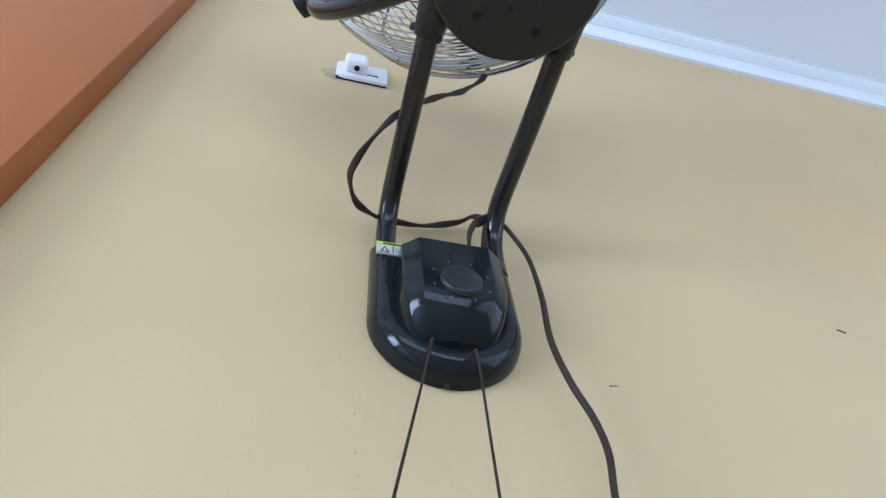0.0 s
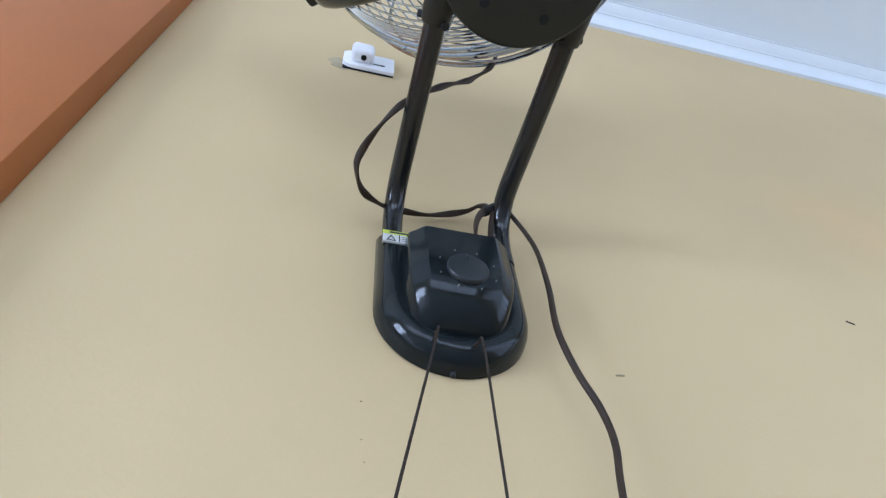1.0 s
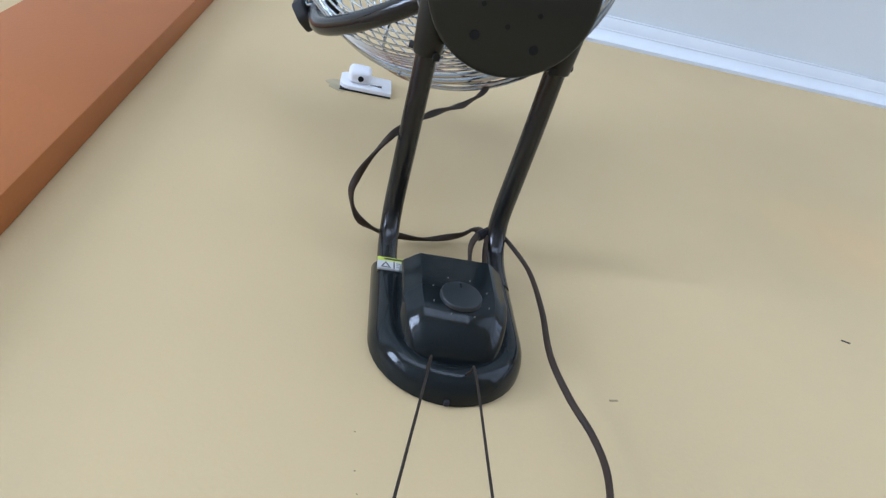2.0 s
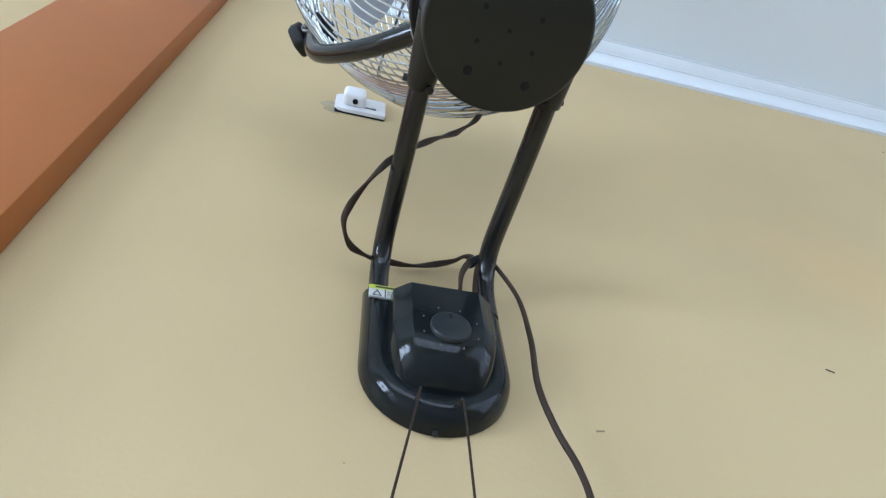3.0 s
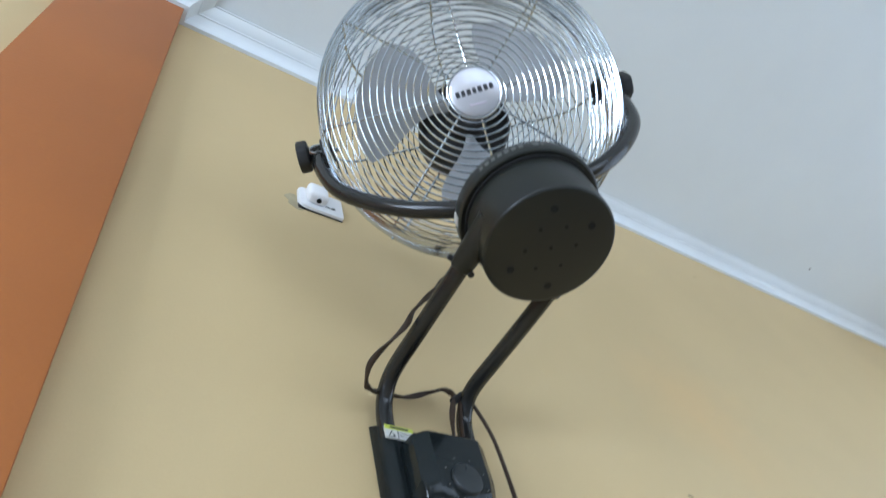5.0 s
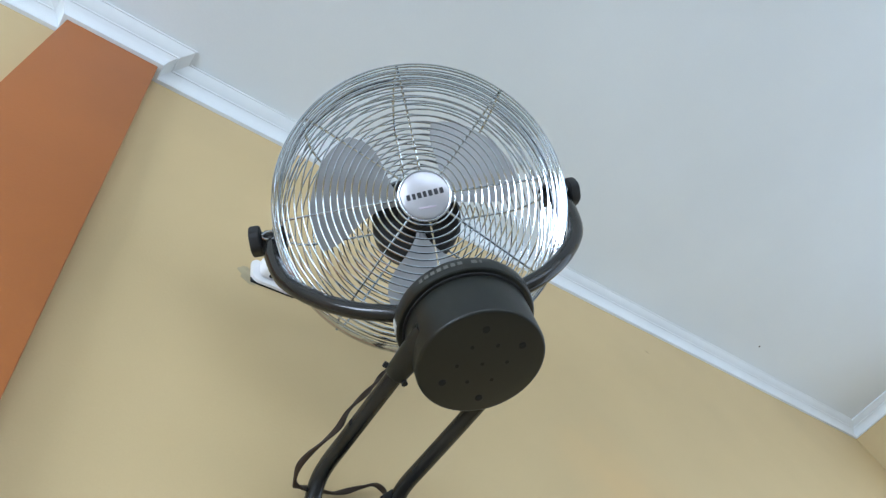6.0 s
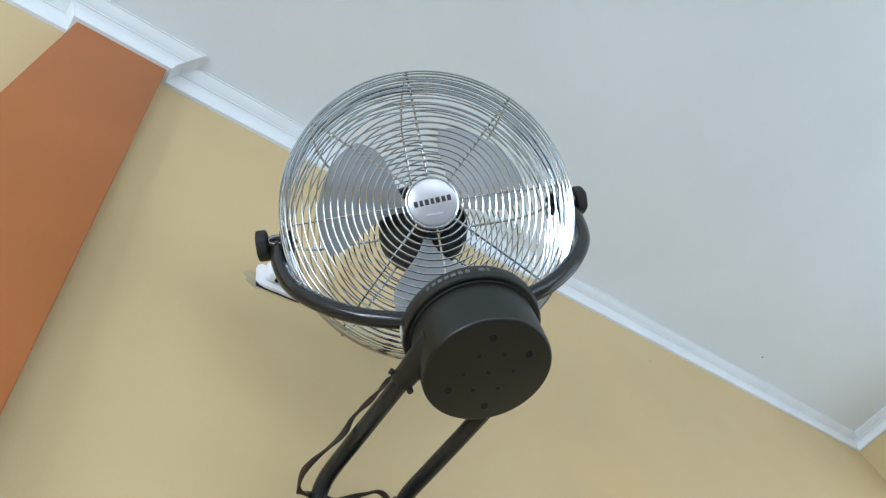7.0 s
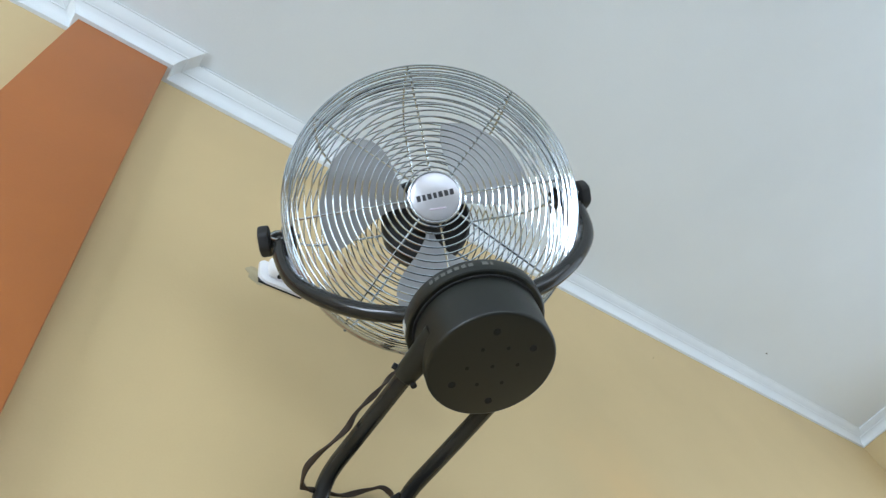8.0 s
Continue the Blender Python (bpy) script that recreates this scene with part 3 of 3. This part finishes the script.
def blade():
    bm = bmesh.new()
    rows = []
    nr, na = 12, 12
    for layer in (0.0006, -0.0006):
        grid = []
        for i in range(nr + 1):
            q = i / nr
            r = 0.030 + 0.150 * q
            half = radians(10 + 32 * math.sin(math.pi * 0.5 * min(1, q * 1.15)) ** 1.3 - 8 * q * q)
            sweep_back = radians(16) * q
            pitch = math.tan(radians(33 - 15 * q))
            row = []
            for k in range(na + 1):
                w = 2 * k / na - 1
                rr = r * (1 - 0.05 * q * w ** 4)
                ang = half * w + sweep_back
                row.append(bm.verts.new((rr * math.cos(ang), rr * math.sin(ang), 0.022 - rr * half * w * pitch * 0.55 + 0.006 * (1 - w * w) + layer)))
            grid.append(row)
        rows.append(grid)
    for g, flip in ((rows[0], False), (rows[1], True)):
        for i in range(nr):
            for k in range(na):
                f = (g[i][k], g[i + 1][k], g[i + 1][k + 1], g[i][k + 1])
                bm.faces.new(f[::-1] if flip else f)
    edge = lambda g: g[0][:-1] + [r[-1] for r in g[:-1]] + g[-1][:0:-1] + [r[0] for r in g[:0:-1]]
    a, b = edge(rows[0]), edge(rows[1])
    for k in range(len(a)):
        l = (k + 1) % len(a)
        bm.faces.new((a[k], a[l], b[l], b[k]))
    bmesh.ops.recalc_face_normals(bm, faces=bm.faces[:])
    return bm


blade0 = None
for k in range(3):
    m = HEAD @ pose(0, 0, 0, 0, 0, 22 + 120 * k)
    if blade0 is None:
        blade0 = part("blade", blade(), ALU, fan, "plain aluminium blade")
        blade0.matrix_local = m
    else:
        again(blade0, fan, m)["label"] = "plain aluminium blade"

# Cables: the flat lead from the head, and the mains lead down the wall.
flat = circle(0.0044, 12, 0.0024)
lead = smooth_path([(0.030, -0.275, 2.868), (0.052, -0.235, 2.810), (0.055, -0.185, 2.740), (0.045, -0.150, 2.675), (0.014, -0.140, 2.624), (-0.004, -0.140, 2.600), (-0.040, -0.146, 2.547),
                    (-0.076, -0.142, 2.500), (-0.094, -0.138, 2.466), (-0.109, -0.120, 2.450), (-0.119, -0.100, 2.443), (-0.123, -0.080, 2.437), (-0.111, -0.050, 2.438), (-0.085, -0.022, 2.460),
                    (-0.059, -0.012, 2.471), (-0.023, -0.010, 2.475), (0.024, -0.010, 2.497), (0.040, -0.024, 2.495), (0.046, -0.036, 2.472), (0.033, -0.042, 2.448), (0.024, -0.042, 2.422), (0.021, -0.036, 2.385)], 8)
part("motor_lead", at_fan(sweep(lead, flat, twist=42.0)), CABLE, fan, "flat twisted dark brown lead")
mains = smooth_path([(0.040, -0.030, 2.385), (0.044, -0.036, 2.430), (0.052, -0.040, 2.464), (0.064, -0.041, 2.470), (0.078, -0.038, 2.452), (0.098, -0.031, 2.410), (0.101, -0.030, 2.342), (0.093, -0.036, 2.265),
                     (0.103, -0.032, 2.215), (0.117, -0.029, 2.176), (0.121, -0.028, 2.140), (0.114, -0.027, 2.095), (0.108, -0.022, 2.02), (0.104, -0.012, 1.85), (0.104, -0.009, 1.5), (0.104, -0.009, 1.25)], 8)
part("mains_lead", at_fan(sweep(mains, circle(0.0035, 12, 0.0028), twist=6.0)), CABLE, fan, "dark brown mains lead")
part("cable_tie", at_fan(tube([(0.038, -0.038, 2.458), (0.056, -0.041, 2.472)], 0.0062, 10)), RUBBER, fan)

# Two pull cords out of the bottom of the box.
cords = (((-0.032, -0.020, 2.236), (-0.0365, -0.058, 2.214), (-0.0795, -0.100, 2.032), (-0.098, -0.120, 1.950)),
         ((0.0062, -0.020, 2.238), (0.0052, -0.043, 2.222), (0.0037, -0.059, 2.204), (0.0035, -0.060, 2.100), (0.0035, -0.060, 1.900)))
for pts in cords:
    cord = part("pull_cord", at_fan(sweep(smooth_path(pts, 10), circle(0.0012, 7))), CORD, fan, "thin taut brown pull cord")

# ---- things on the wall ----
outlet = tagged(empty("cable_outlet", (-0.118, 0, 2.93)), "white plastic cable outlet box on the wall", "outlet")
plate = bmesh.new()
outline = [(-0.045, 0.020), (-0.0435, 0.011), (-0.038, 0.004), (-0.028, 0.000), (0.047, 0.000), (0.049, 0.003), (0.049, 0.066), (0.046, 0.070), (-0.036, 0.070), (-0.045, 0.060)]
fv = [plate.verts.new((x, -0.010, z)) for x, z in outline]
plate.faces.new(fv)
ext = bmesh.ops.extrude_face_region(plate, geom=plate.faces[:])
bmesh.ops.translate(plate, verts=[v for v in ext["geom"] if isinstance(v, bmesh.types.BMVert)], vec=(0, 0.0095, 0))
bmesh.ops.recalc_face_normals(plate, faces=plate.faces[:])
bmesh.ops.bevel(plate, geom=plate.edges[:], offset=0.0012, segments=2, affect="EDGES", profile=0.5)
part("back_plate", plate, SOCKET, outlet)
# Dark strip stands in for the shadow line along the plate's lower edge.
part("shadow_strip", box((-0.0440, -0.0036, -0.0013), (0.0485, -0.0004, 0.040), 0.0008, 1), RUBBER, outlet, "dark strip standing in for the shadow line under the plate")
cap = part("cap", box((-0.032, -0.034, 0.013), (0.010, -0.0095, 0.060), 0.009, 4), SOCKET, outlet)
part("cable_hole", lathe([(0.0, -0.0012), (0.0044, -0.0012), (0.0052, -0.0006), (0.0052, 0.004), (0, 0.004)], 20), HOLE, cap).location = (-0.009, -0.0215, 0.0126)
part("slot", box((0.010, -0.0112, 0.0205), (0.031, -0.0098, 0.0225)), PALE_INK, outlet, smooth=0)
part("slot", box((0.024, -0.0112, 0.019), (0.031, -0.0098, 0.0245)), PALE_INK, outlet, smooth=0)


def mark(at, size, turn, mat, label, category="mark", name="wall_mark"):
    bm = box((-size / 2, -0.0013, -size * 0.09), (size / 2, -0.0001, size * 0.09), size * 0.025, 1)
    for v in bm.verts:
        v.co.z += 0.12 * size * math.cos(3 * v.co.x / size)
    ob = linked(name, bm, mat, smooth=0)
    ob.matrix_world = Matrix.Translation(at) @ pose(0, 0, 0, 0, turn, 0)
    return tagged(ob, label, category)


mark((0.553, 0, 2.406), 0.012, 22, DIRT, "small dark nick in the yellow wall paint")
mark((0.171, 0, 2.249), 0.010, -6, FAINT, "thin dark scratch in the yellow wall paint")
mark((-0.090, 0, 2.137), 0.0016, 0, FAINT, "tiny dark fleck on the yellow wall")
mark((-0.087, 0, 2.116), 0.0016, 40, FAINT, "tiny dark fleck on the yellow wall")
mark((-0.092, 0, 2.176), 0.0018, 10, FAINT, "tiny faint fleck on the yellow wall")
mark((1.441, 0, 3.477), 0.008, 30, FAINT, "small faint nick in the yellow wall paint")
speck = linked("ceiling_mark", box((-0.005, -0.003, -0.0012), (0.005, 0.003, -0.0001), 0.0008, 1), DIRT, smooth=0)
speck.location = (2.27, -0.169, CEIL)
tagged(speck, "small dark fleck on the white ceiling", "mark")

# Grey patch round the outlet.
patch = bmesh.new()
n = 26
rim_verts = []
for k in range(n):
    a = 2 * math.pi * k / n
    q = 1 + 0.16 * math.sin(3 * a + 0.7) + 0.09 * math.sin(7 * a)
    rim_verts.append((0.030 * q * math.cos(a), 0.024 * q * math.sin(a)))
patch.faces.new([patch.verts.new((x, -0.0006, z)) for x, z in rim_verts])
ext = bmesh.ops.extrude_face_region(patch, geom=patch.faces[:])
bmesh.ops.translate(patch, verts=[v for v in ext["geom"] if isinstance(v, bmesh.types.BMVert)], vec=(0, 0.0005, 0))
bmesh.ops.recalc_face_normals(patch, faces=patch.faces[:])
smudge = linked("outlet_patch", patch, GREY_PATCH, smooth=0)
smudge.location = (-0.158, 0, 2.950)
tagged(smudge, "grey patch on the yellow wall beside the outlet", "smudge")
